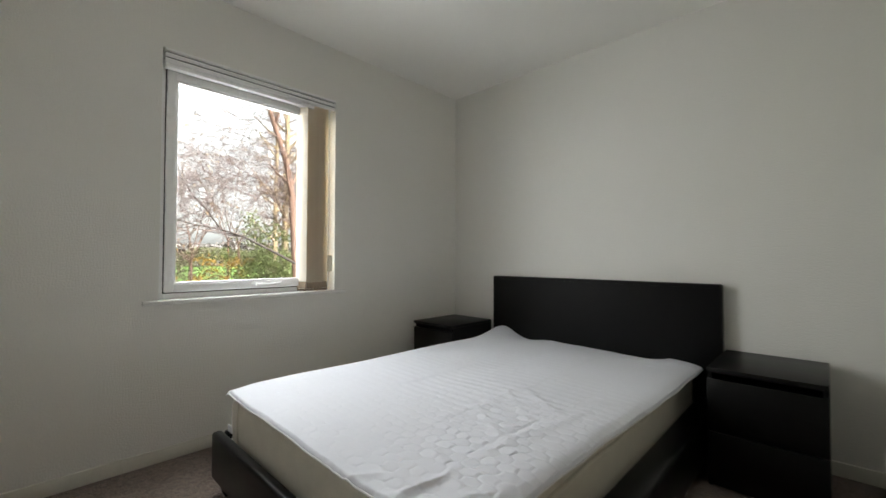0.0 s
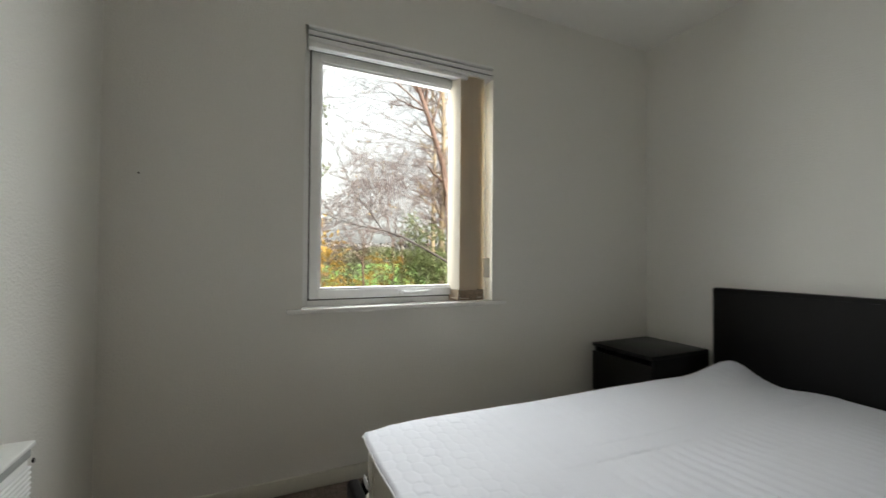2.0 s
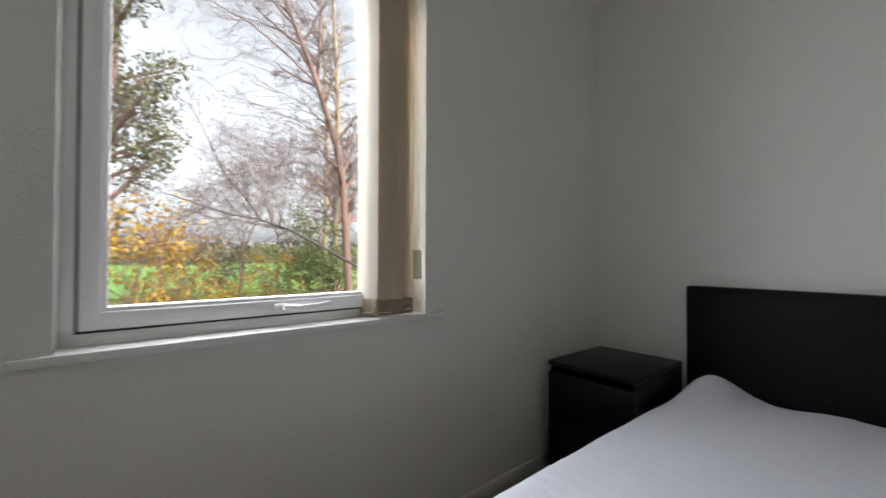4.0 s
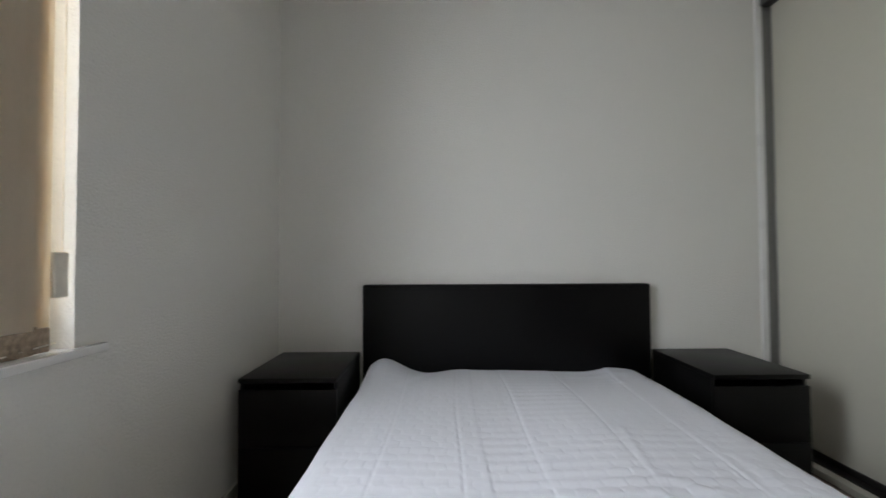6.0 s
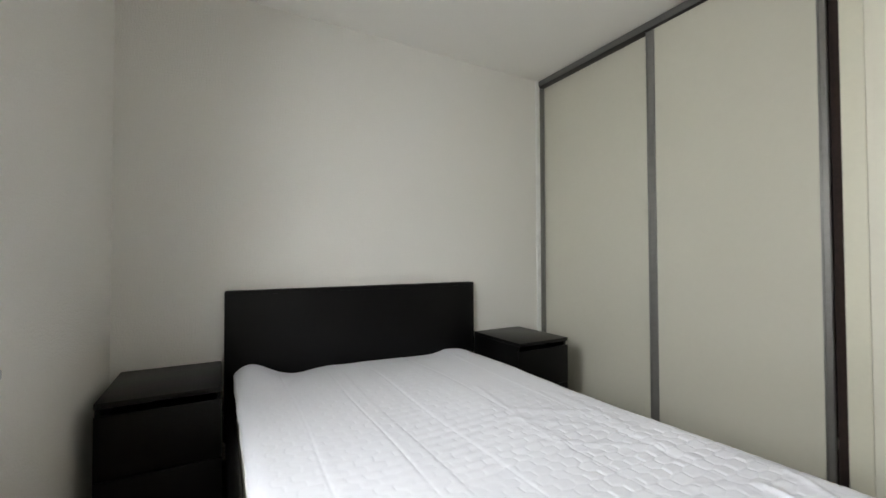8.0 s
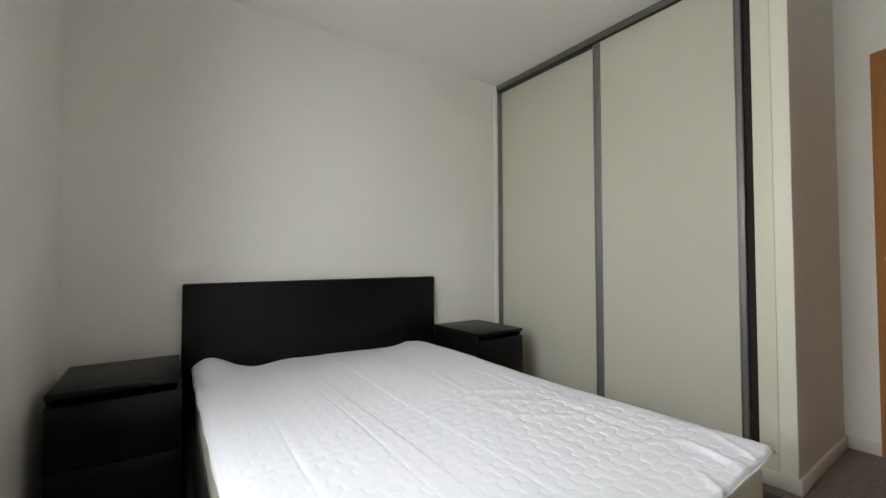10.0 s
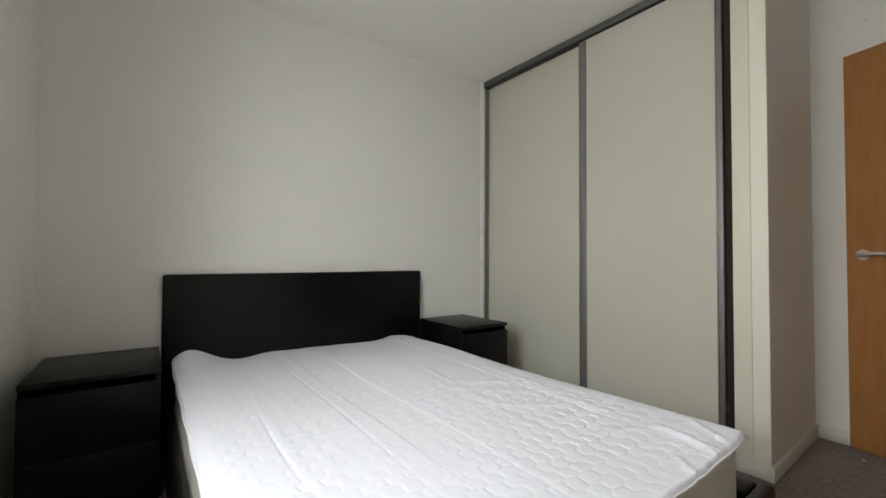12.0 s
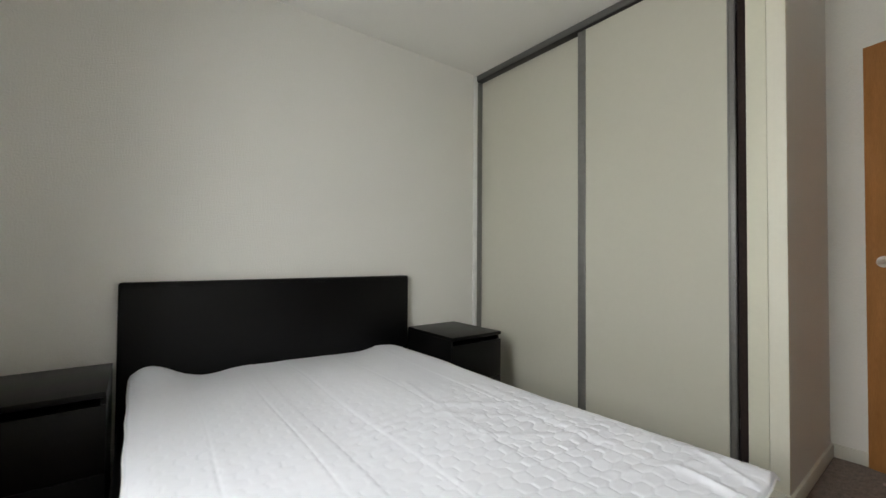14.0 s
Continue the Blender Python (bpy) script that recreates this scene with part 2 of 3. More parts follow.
def ring(y0, y1, z0, z1, x0, x1, w, bevel, wb=None):
    """A rectangular frame of four bars of width w."""
    wb = wb or w
    b = box(x0, x1, y0, y0 + w, z0, z1, bevel)
    box(x0, x1, y1 - w, y1, z0, z1, bevel, bm=b)
    box(x0, x1, y0 + w - 0.002, y1 - w + 0.002, z0, z0 + wb, bevel, bm=b)
    box(x0, x1, y0 + w - 0.002, y1 - w + 0.002, z1 - w, z1, bevel, bm=b)
    return b


part("window_frame", ring(WY0, WY1, WZ0 - 0.012, WZ1, FX0, FX1, 0.03, 0.004, 0.05), UPVC, win)
part("frame_extension", box(FX0, FX1 - 0.003, WY0 + 0.03, WY1 - 0.03, WZ1 - 0.078, WZ1 - 0.0305, 0.002), UPVC, win, "white packing strip above the sash")
part("gasket", ring(WY0 + 0.028, WY1 - 0.026, WZ0 + 0.036, WZ1 - 0.076, -0.115, -0.069, 0.0062, 0.0), GASKET, win, "thin black rubber seal")
sash = part("sash", ring(WY0 + 0.033, WY1 - 0.031, WZ0 + 0.042, WZ1 - 0.082, -0.122, -0.058, 0.042, 0.006), UPVC, win)
part("glazing_bead", ring(WY0 + 0.073, WY1 - 0.071, WZ0 + 0.082, WZ1 - 0.122, -0.1, -0.066, 0.012, 0.004), UPVC, sash)
pane = part("pane", box(-0.096, -0.09, WY0 + 0.072, WY1 - 0.07, WZ0 + 0.085, WZ1 - 0.11), GLASS, win, "clear glass pane")
pane.visible_shadow = False
# handle on the lower sash bar: a rose with a long flat lever
hb_ = box(-0.058, -0.047, -1.69, -1.625, 0.826, 0.846, 0.004)
tube([(-0.05, -1.66, 0.836), (-0.03, -1.66, 0.836)], 0.008, 10, hb_)
handle = part("window_handle", hb_, UPVC, win, "white enamel window handle")
lv = tube([(-0.032, -1.672, 0.836), (-0.03, -1.64, 0.834), (-0.028, -1.58, 0.836), (-0.03, -1.53, 0.842)], [0.009, 0.008, 0.007, 0.006], 8)
part("lever", lv, UPVC, handle)
bm = box(-0.07, 0.0, WY0 + 0.001, WY1 - 0.001, WZ0 - 0.012, WZ0 + 0.0085)
box(0.0004, 0.02, -2.213, -1.108, WZ0 - 0.012, WZ0 + 0.009, 0.003, bm=bm)
part("window_sill", bm, SILLPAINT, win, "white gloss window board with short horns")

# ---- vertical blind drawn to one side ----
blind = thing("vertical_blind", "beige fabric vertical blind drawn aside under a white headrail", "blind")
R0, R1 = WY0 + 0.012, WY1 - 0.004
bm = box(-0.052, 0.013, R0, R1, 2.019, 2.033, 0.003)
box(-0.05, 0.007, R0, R1, 1.993, 2.012, 0.002, bm=bm)
part("headrail", bm, UPVC, blind, "white aluminium headrail")
# black strips fill the headrail's gaps in place of the shade there
part("shadow_strip", box(-0.048, -0.004, R0 + 0.002, R1 - 0.002, 2.012, 2.019), GASKET, blind, "black strip standing in for the shadow line along the headrail")
part("shadow_strip", box(-0.048, -0.002, R0 + 0.002, R1 - 0.002, 1.987, 1.993), GASKET, blind)
bm = box(-0.046, 0.004, R0, R1, 1.967, 1.987, 0.002)
box(-0.044, -0.004, R0 + 0.002, WY1 - 0.15, 1.944, 1.9665, 0.003, bm=bm)
part("carrier_channel", bm, UPVC, blind, "white lower channel of the headrail")


def louvre(name, yc, xc, deg, label=""):
    """One hanging fabric strip with a slight bow, a stitched hem pocket and a hanger."""
    b = bmesh.new()
    n, w = 6, 0.089
    rows = []
    for z in (WZ0 + 0.016, WZ0 + 0.055, WZ0 + 0.2, 1.3, 1.62, 1.969):
        row = []
        for side in (0, 1):
            for i in range(n + 1):
                s = i / n - 0.5
                row.append(b.verts.new((0.006 * (1 - 4 * s * s) + side * 0.0012, s * w, z)))
        rows.append(row)
    for lo, hi in zip(rows, rows[1:]):
        for side in (0, 1):
            for i in range(n):
                k = side * (n + 1) + i
                f = (lo[k], lo[k + 1], hi[k + 1], hi[k])
                b.faces.new(f if side else f[::-1])
        for i in (0, n):
            b.faces.new((lo[i], lo[n + 1 + i], hi[n + 1 + i], hi[i]))
    ob = part(name, b, LOUVRE, blind, label)
    ob.matrix_local = pose(xc, yc, 0, 0, 0, deg)
    hem = box(0.0, 0.0085, -0.0435, 0.0435, WZ0 + 0.013, WZ0 + 0.064 + random.uniform(-0.008, 0.01), 0.003)
    h = part("hem_weight", hem, WEIGHT, ob, "brown stitched hem with a weight")
    return ob


# added strip in place of the bright sash bar beside the louvres
first = louvre("louvre", -1.392, -0.047, -71, "strip coloured pale as if lit, standing in for the sash bar")
first.data.materials[0] = LOUVRE_PALE
for i in range(7):
    louvre("louvre", -1.352 + 0.0132 * i, -0.03 + 0.004 * (i % 2), -15 + 5 * (i % 3 - 1) + random.uniform(-2, 2))
bm = box(-0.012, -0.001, -1.236, -1.198, 0.903, 1.008, 0.005, 3)
part("cord_weight", bm, CHAINMAT, blind, "ivory plastic cord weight")
part("cord", tube([(-0.007, -1.211, 1.0), (-0.008, -1.21, 1.5), (-0.01, -1.211, 1.995)], 0.0013, 5), CHAINMAT, blind)
part("bead_chain", tube([(-0.02, -1.42, WZ0 + 0.03), (-0.012, -1.33, WZ0 + 0.022), (-0.01, -1.22, WZ0 + 0.03)], 0.0016, 5), CHAINMAT, blind)

# ---- heater on the south wall ----
HX0, HX1, HZ0, HZ1, HY = 0.625, 1.46, 0.15, 0.592, Y0
heater = thing("panel_heater", "white ribbed electric panel heater fixed low on the wall", "heater", (0, 0, 0))
bm = box(HX0, HX1, HY + 0.022, HY + 0.066, HZ0, HZ1 - 0.012, 0.006)
part("casing", bm, HEATER, heater)
front = part("front_panel", box(HX0 + 0.004, HX1 - 0.004, HY + 0.062, HY + 0.068, HZ0 + 0.008, HZ1 - 0.04, 0.002), HEATER, heater, "white horizontally ribbed front")
rib = part("rib", box(HX0 + 0.006, HX1 - 0.006, HY + 0.067, HY + 0.077, -0.00375, 0.00375, 0.003, 1), HEATER, front)
rib.location.z = HZ0 + 0.016
for k in range(1, 33):
    again = new("rib", rib.data)
    again.parent, again.location.z = front, HZ0 + 0.016 + 0.0115 * k
part("grille", box(HX0 + 0.004, HX1 - 0.004, HY + 0.058, HY + 0.073, HZ1 - 0.036, HZ1 - 0.018, 0.002), GRILLE, heater, "grey air slot")
part("top_cap", box(HX0 - 0.002, HX1 + 0.002, HY + 0.02, HY + 0.08, HZ1 - 0.014, HZ1, 0.005), HEATER, heater)
for bx in (HX0 + 0.15, HX1 - 0.15):
    part("bracket", box(bx - 0.02, bx + 0.02, HY, HY + 0.024, HZ0 + 0.08, HZ1 - 0.08, 0.002), HEATER, heater)
solid("wall_plug", tube([(0.43, Y0 - 0.004, 0.47), (0.43, Y0 + 0.003, 0.47)], 0.006, 10), GASKET, "small dark empty screw plug in the wall", "wall plug")
solid("nail", tube([(-0.004, -2.738, 1.321), (0.005, -2.738, 1.322)], 0.003, 8), GASKET, "small dark nail head in the white wall", "nail")
solid("nail", tube([(X1 + 0.004, -2.09, 2.16), (X1 - 0.004, -2.09, 2.16)], 0.002, 8), GASKET, "tiny dark nail high on the white wall", "nail")

# ---- bed ----
BX0, BX1, BYF = 0.455, 1.945, -2.04
bed = thing("bed", "low double bed frame covered in black faux leather", "bed")
bm = box(BX0, BX1, -0.062, -0.006, 0.1, 0.855, 0.012, 3)
hb = part("headboard", bm, LEATHER, bed, "padded black faux leather headboard")
part("seam", tube([(BX0 + 0.015, -0.0625, 0.832), (1.2, -0.0632, 0.833), (BX1 - 0.015, -0.0625, 0.832)], 0.0016, 6), LEATHER, hb)
part("side_rail", box(BX0 + 0.008, BX0 + 0.05, BYF + 0.045, -0.064, 0.06, 0.25, 0.012, 3), LEATHER, bed)
part("side_rail", box(BX1 - 0.112, BX1 - 0.008, BYF + 0.045, -0.064, 0.06, 0.25, 0.012, 3), LEATHER, bed)
foot = part("foot_rail", box(BX0, BX1, BYF, BYF + 0.043, 0.06, 0.253, 0.014, 3), LEATHER, bed)
part("seam", tube([(BX0 + 0.02, BYF + 0.004, 0.246), (BX1 - 0.02, BYF + 0.004, 0.246)], 0.0015, 6), LEATHER, foot)
for lx, ly in ((BX0 + 0.06, BYF + 0.06), (BX1 - 0.06, BYF + 0.06), (BX0 + 0.06, -0.12), (BX1 - 0.06, -0.12)):
    part("leg", box(lx - 0.028, lx + 0.028, ly - 0.028, ly + 0.028, 0.0, 0.07, 0.004), VENEER, bed)
part("base_board", box(BX0 + 0.052, BX1 - 0.114, BYF + 0.045, -0.064, 0.15, 0.19), VENEER, bed)

# ---- mattress ----
MX0, MX1, MY0, MY1, MZ0, MZ1 = 0.512, 1.818, -1.985, -0.085, 0.192, 0.4
mattress = thing("mattress", "cream double mattress with satin ticking on the bed frame", "mattress")
bm = box(MX0, MX1, MY0, MY1, MZ0, MZ1, 0.035, 4)
bmesh.ops.subdivide_edges(bm, edges=[e for e in bm.edges if e.calc_length() > 0.5], cuts=24, use_grid_fill=True)
for v in bm.verts:
    q = v.co
    v.co.x += 0.006 * noise.noise((q.y * 5, q.z * 8, 3.1))
    v.co.y += 0.006 * noise.noise((q.x * 5, q.z * 8, 7.7))
part("body", bm, TICKING, mattress)
r, z, c = 0.03, MZ0 + 0.03, []
for cx, cy, a0 in ((MX1 - r, MY1 - r, 0), (MX0 + r, MY1 - r, 90), (MX0 + r, MY0 + r, 180), (MX1 - r, MY0 + r, 270)):
    for a in (0, 30, 60, 90):
        c.append((cx + (r + 0.002) * math.cos(radians(a0 + a)), cy + (r + 0.002) * math.sin(radians(a0 + a)), z))
part("piping", tube(c + [c[0]], 0.005, 6), TICKING, mattress)
rng_m = random.Random(5)
lip = [(MX1 + 0.001 + 0.003 * math.sin(k * 0.9), MY0 + 0.02 + (MY1 - MY0 - 0.04) * k / 40, MZ1 - 0.03 - 0.012 * (0.5 + 0.5 * math.sin(k * 0.33 + 0.6)) + rng_m.uniform(-0.002, 0.002)) for k in range(41)]
part("border_fold", tube(lip, 0.0075, 8), TICKING, mattress, "loose fold of the satin border")
seam_line = [(MX0 + 0.098, MY0 - 0.001 - 0.003 * math.sin(k * 0.5), MZ0 + 0.02 + 0.19 * k / 8) for k in range(9)]
part("border_seam", tube(seam_line, 0.003, 6), TICKING, mattress, "upright seam in the satin border")
part("care_label", box(MX0 + 0.004, MX0 + 0.05, MY0 - 0.009, MY0 - 0.006, 0.262, 0.288), HEM, mattress, "small white sewn label")

# ---- quilted mattress protector: a cloth over the mattress top ----
QX0, QX1, QY0, QY1, QZ = 0.508, 1.825, -2.0, -0.075, 0.432
HANG = 0.016
NU, NV = 420, 560


def bump_at(x, y, cx, cy, sx, sy):
    return np.exp(-((x - cx) / sx) ** 2 - ((y - cy) / sy) ** 2)


def crease(x, y, xa, ya, xb, yb, w):
    """1 along the segment a-b, falling off over w metres."""
    dx, dy = xb - xa, yb - ya
    t = np.clip(((x - xa) * dx + (y - ya) * dy) / (dx * dx + dy * dy), 0, 1)
    d = np.hypot(x - xa - t * dx, y - ya - t * dy)
    return np.exp(-(d / w) ** 2)


u = np.linspace(QX0 - HANG, QX1 + HANG, NU)
v = np.linspace(QY0 - HANG, QY1 + 0.002, NV)
U, V = np.meshgrid(u, v)
XX, YY = np.clip(U, QX0, QX1), np.clip(V, QY0, QY1)
outx, outy = np.maximum(QX0 - U, 0) + np.maximum(U - QX1, 0), np.maximum(QY0 - V, 0)
drop = np.hypot(outx, outy)
# brick-bond quilting: rows of padded cells between zigzag seams, each cell a little tilted
cell, rowh = 0.055, 0.041
wob = 0.005 * np.sin(U * 31 + 2 * np.sin(V * 9)) + 0.003 * np.sin(V * 47 + U * 13)
PX, PY = (U + wob) / cell, (V + wob * 0.7) / rowh


def zigzag(p):
    return 4 * np.abs(np.mod(p, 1.0) - 0.5) - 1


# seam k lies at k + 0.12 * zigzag, its peaks shifted by half a cell from row to row
near = np.round(PY)
row = np.where(PY > near + 0.12 * zigzag(PX + 0.5 * np.mod(near, 2)), near, near - 1)
low_seam = PY - (row + 0.12 * zigzag(PX + 0.5 * np.mod(row, 2)))
high_seam = (row + 1 + 0.12 * zigzag(PX + 0.5 * np.mod(row + 1, 2))) - PY
across = PX + 0.5 * np.mod(row, 2)
col = np.floor(across)
to_seam = np.minimum(np.minimum(low_seam, high_seam) * rowh, np.minimum(across - col, col + 1 - across) * cell)
chance = np.mod(np.sin(row * 12.9898 + col * 78.233) * 43758.5453, 1.0)
lean = np.where(np.mod(row, 2) == 0, 0.75, -0.75) + 1.1 * (chance - 0.5)
puff = 0.85 * np.clip(to_seam / 0.008, 0, 1) ** 0.6 + (across - col - 0.5) * lean
flat = 0.34 + 0.66 * np.clip((-0.5 - V) / 1.1, 0, 1)
flat *= 0.55 + 0.3 * np.sin(U * 4.1 + 1.0) * np.sin(V * 3.3) + 0.15 * np.sin(U * 23 + V * 7) * np.sin(V * 19 - U * 5)
flat *= 1 + 0.6 * np.clip((U - 1.15) / 0.4, 0, 1) * np.clip((-1.0 - V) / 0.5, 0, 1)
Z = QZ + 0.0025 * puff * flat
Z += 0.006 * np.sin(U * 7.5 + 0.4) * np.sin(V * 3.1 + 1.1)
# lengthwise fold lines
for fx, amp, slant in ((0.69, 0.007, 0.02), (0.915, 0.007, 0.015), (0.99, 0.004, 0.01), (1.135, 0.009, 0.01), (1.4, 0.009, 0.02), (1.63, 0.01, 0.03)):
    line = fx + slant * (V + 1.0) + 0.005 * np.sin(V * 6 + fx * 9)
    fade = 0.25 + 0.35 * (1 + np.sin(V * 4.3 + fx * 20)) * (1 + 0.5 * np.sin(V * 130)) * 0.7
    fade = fade * np.clip((V + 2.0) / 0.7, 0.3, 1)
    if fx < 0.8:
        fade = fade * np.clip((V + 1.7) / 0.35, 0, 1)
    Z += 0.0022 * np.cos(fx * 16) * np.tanh((U - line) / 0.016) * np.clip((V + 1.9) / 0.4, 0.2, 1) * (0.4 + fade)
    Z -= 0.36 * amp * np.exp(-((U - line) / 0.005) ** 2) * fade - 0.16 * amp * np.exp(-((U - line - 0.02) / 0.02) ** 2) * fade
# loose wrinkles
for xa, ya, xb, yb, w, amp in ((1.6, -1.66, 1.67, -1.0, 0.014, -0.0025), (1.64, -1.66, 1.71, -1.05, 0.022, 0.003), (1.39, -1.39, 1.62, -1.56, 0.022, 0.007), (1.36, -1.36, 1.59, -1.53, 0.018, -0.004),
                               (1.43, -1.12, 1.63, -1.25, 0.022, 0.006), (1.39, -1.39, 1.39, -1.2, 0.015, 0.004), (1.39, -1.2, 1.45, -0.82, 0.015, 0.003),
                               (1.62, -1.99, 1.64, -1.84, 0.012, 0.006), (1.44, -2.03, 1.5, -1.95, 0.014, 0.006), (1.65, -1.86, 1.6, -2.0, 0.012, 0.005), (1.77, -1.84, 1.7, -1.98, 0.012, 0.006), (1.5, -1.75, 1.78, -1.9, 0.02, 0.004), (1.37, -1.18, 1.62, -1.4, 0.02, 0.003),
                               (0.7, -0.35, 0.82, -0.12, 0.03, 0.005), (1.5, -0.2, 1.8, -0.16, 0.02, 0.005), (1.66, -0.3, 1.68, -0.1, 0.02, 0.006)):
    Z += 0.9 * amp * crease(U, V, xa, ya, xb, yb, w)
# rucked up against the headboard and lifted corners
Z -= 0.013 * np.exp(-((V + 0.08) / 0.25) ** 2)
Z += 0.066 * bump_at(U, V, 0.57, -0.1, 0.11, 0.16) + 0.009 * bump_at(U, V, 1.7, -0.09, 0.06, 0.12) - 0.016 * bump_at(U, V, 0.8, -0.08, 0.1, 0.12) - 0.004 * bump_at(U, V, 1.57, -0.08, 0.06, 0.1)
Z += 0.02 * bump_at(U, V, QX0 + 0.06, QY0 + 0.2, 0.2, 0.36) + 0.006 * bump_at(U, V, QX1, QY0, 0.12, 0.14)
Z -= 0.012 * np.clip((0.06 - np.minimum(U - QX0, QX1 - U)) / 0.06, 0, 1) ** 2
wave = 0.006 * np.sin(V * 21 + 1.0) + 0.004 * np.sin(U * 27)
XX = XX + np.where(U < QX0, -1, np.where(U > QX1, 1, 0)) * (0.01 * np.sin(np.clip(outx / HANG, 0, 1) * 1.6) + 0.25 * wave * (outx > 0))
YY = YY - (0.01 * np.sin(np.clip(outy / HANG, 0, 1) * 1.6) + 0.25 * wave * (outy > 0))
Z -= np.clip(drop - 0.003, 0, 1) * (1 + 4 * wave)
corner, corner_b = bump_at(U, V, QX0, QY0, 0.07, 0.07), bump_at(U, V, QX1, QY0, 0.06, 0.06)
XX, YY = XX + 0.018 * corner - 0.004 * corner_b, YY + 0.012 * corner + 0.008 * corner_b
# pulled askew: the cover lies wider towards the headboard
XX = XX + 0.026 * np.clip((U - 1.5) / (QX1 - 1.5), 0, 1) * np.clip((V + 1.3) / 0.7, 0, 1)
verts = np.stack((XX, YY, Z), -1).reshape(-1, 3)
idx = np.arange(NU * NV).reshape(NV, NU)
quads = np.stack((idx[:-1, :-1], idx[:-1, 1:], idx[1:, 1:], idx[1:, :-1]), -1).reshape(-1, 4)
me = bpy.data.meshes.new("mattress_protector")
me.from_pydata(verts.tolist(), [], quads.tolist())
me.materials.append(QUILT)
me.polygons.foreach_set("use_smooth", [True] * len(me.polygons))
cover = tagged(new("mattress_protector", me), "white quilted mattress protector, creased and rucked at the headboard", "mattress protector")
thick = cover.modifiers.new("thickness", "SOLIDIFY")
thick.thickness, thick.offset = 0.005, -1
# binding tape along the free edges
edge_pts = [verts[idx[NV - 1 - 4 * k, 0]] for k in range(NV // 4)] + [verts[idx[0, 4 * k]] for k in range(NU // 4)] + [verts[idx[4 * k, NU - 1]] for k in range(NV // 4)]
part("binding", tube([tuple(p) for p in edge_pts], 0.003, 6), HEM, cover, "white stitched binding tape")

# ---- bedside tables ----


def bedside_table(x0, x1, y0, y1, label):
    t = thing("bedside_table", label, "bedside table", ((x0 + x1) / 2, (y0 + y1) / 2, 0), group="pair of bedside tables")
    w, d, h = (x1 - x0) / 2, (y1 - y0) / 2, 0.515
    part("top", box(-w, w, -d, d, h - 0.02, h, 0.002), VENEER, t)
    part("side_panel", box(-w, -w + 0.016, -d + 0.02, d, 0, h - 0.02, 0.0015), VENEER, t)
    part("side_panel", box(w - 0.016, w, -d + 0.02, d, 0, h - 0.02, 0.0015), VENEER, t)
    part("back_panel", box(-w + 0.016, w - 0.016, d - 0.012, d - 0.004, 0.03, h - 0.02), VENEER, t)
    part("plinth", box(-w + 0.016, w - 0.016, -d + 0.03, -d + 0.045, 0, 0.03), VENEER, t)
    for z0, z1 in ((0.018, 0.238), (0.242, 0.468)):
        f = part("drawer", box(-w, w, -d + 0.001, -d + 0.018, z0, z1, 0.002), VENEER, t)
        part("drawer_box", box(-w + 0.022, w - 0.022, -d + 0.018, d - 0.03, z0 + 0.02, z1 - 0.03), VENEER, f)
    return t


bedside_table(0.052, 0.444, -0.526, -0.07, "black-brown wooden bedside table in the corner by the window wall")
bedside_table(1.958, 2.348, -0.512, -0.04, "black-brown wooden bedside table beside the sliding wardrobe")

# ---- sliding wardrobe ----
wardrobe = thing("sliding_wardrobe", "built-in wardrobe with two cream sliding doors in grey rails", "wardrobe", kind="")
part("interior", box(3.2, 3.28, POSTY1, -0.002, 0.09, CEILZ), INSIDE, wardrobe, "dark wardrobe interior")
part("inner_side", box(2.66, 3.2, POSTY1, POSTY1 + 0.018, 0.09, CEILZ - 0.06), INSIDE, wardrobe)
part("jamb_liner", box(2.56, 2.597, -0.01, -0.001, 0.031, CEILZ - 0.001, 0.001), UPVC, wardrobe, "white jamb strip against the wall")
part("jamb_channel", box(2.5975, 2.634, -0.011, -0.001, 0.031, 2.33, 0.001), STILE, wardrobe, "grey aluminium wall channel")
part("top_track", box(2.588, 2.70, POSTY1, -0.002, 2.343, CEILZ - 0.002, 0.002), RAIL, wardrobe)
part("track_lip", box(2.592, 2.70, POSTY1, -0.002, 2.337, 2.3425, 0.001), DARKTRACK, wardrobe, "dark lower edge of the top track")
part("plinth", box(2.556, 2.75, POSTY1, -0.002, 0.0, 0.03, 0.002), GLOSS, wardrobe, "cream painted plinth")
part("bottom_track", box(2.598, 2.70, POSTY1, -0.002, 0.0305, 0.036, 0.001), DARKTRACK, wardrobe)


def sliding_door(x, y0, y1, w0, w1):
    """A panel between two stiles of widths w0 and w1, each with a raised lip along both edges."""
    d = part("door", box(x + 0.008, x + 0.02, y0 + 0.012, y1 - 0.006, 0.066, 2.34), PANEL, wardrobe, "cream glossy door panel")
    for ya, yb in ((y0, y0 + w0), (y1 - w1, y1)):
        st = part("stile", box(x + 0.004, x + 0.026, ya, yb, 0.038, 2.336, 0.003), STILE, d, "grey aluminium stile")
        part("lip", box(x, x + 0.006, ya + 0.002, ya + 0.009, 0.038, 2.336, 0.002), STILE, d)
        part("lip", box(x, x + 0.006, yb - 0.009, yb - 0.002, 0.038, 2.336, 0.002), STILE, d)
    part("bottom_rail", box(x + 0.002, x + 0.024, y0 + w0, y1 - w1, 0.038, 0.068, 0.002), DARKTRACK, d, "dark bottom rail")


sliding_door(2.635, -0.93, -0.002, 0.03, 0.013)
sliding_door(2.605, -1.686, -0.888, 0.032, 0.052)

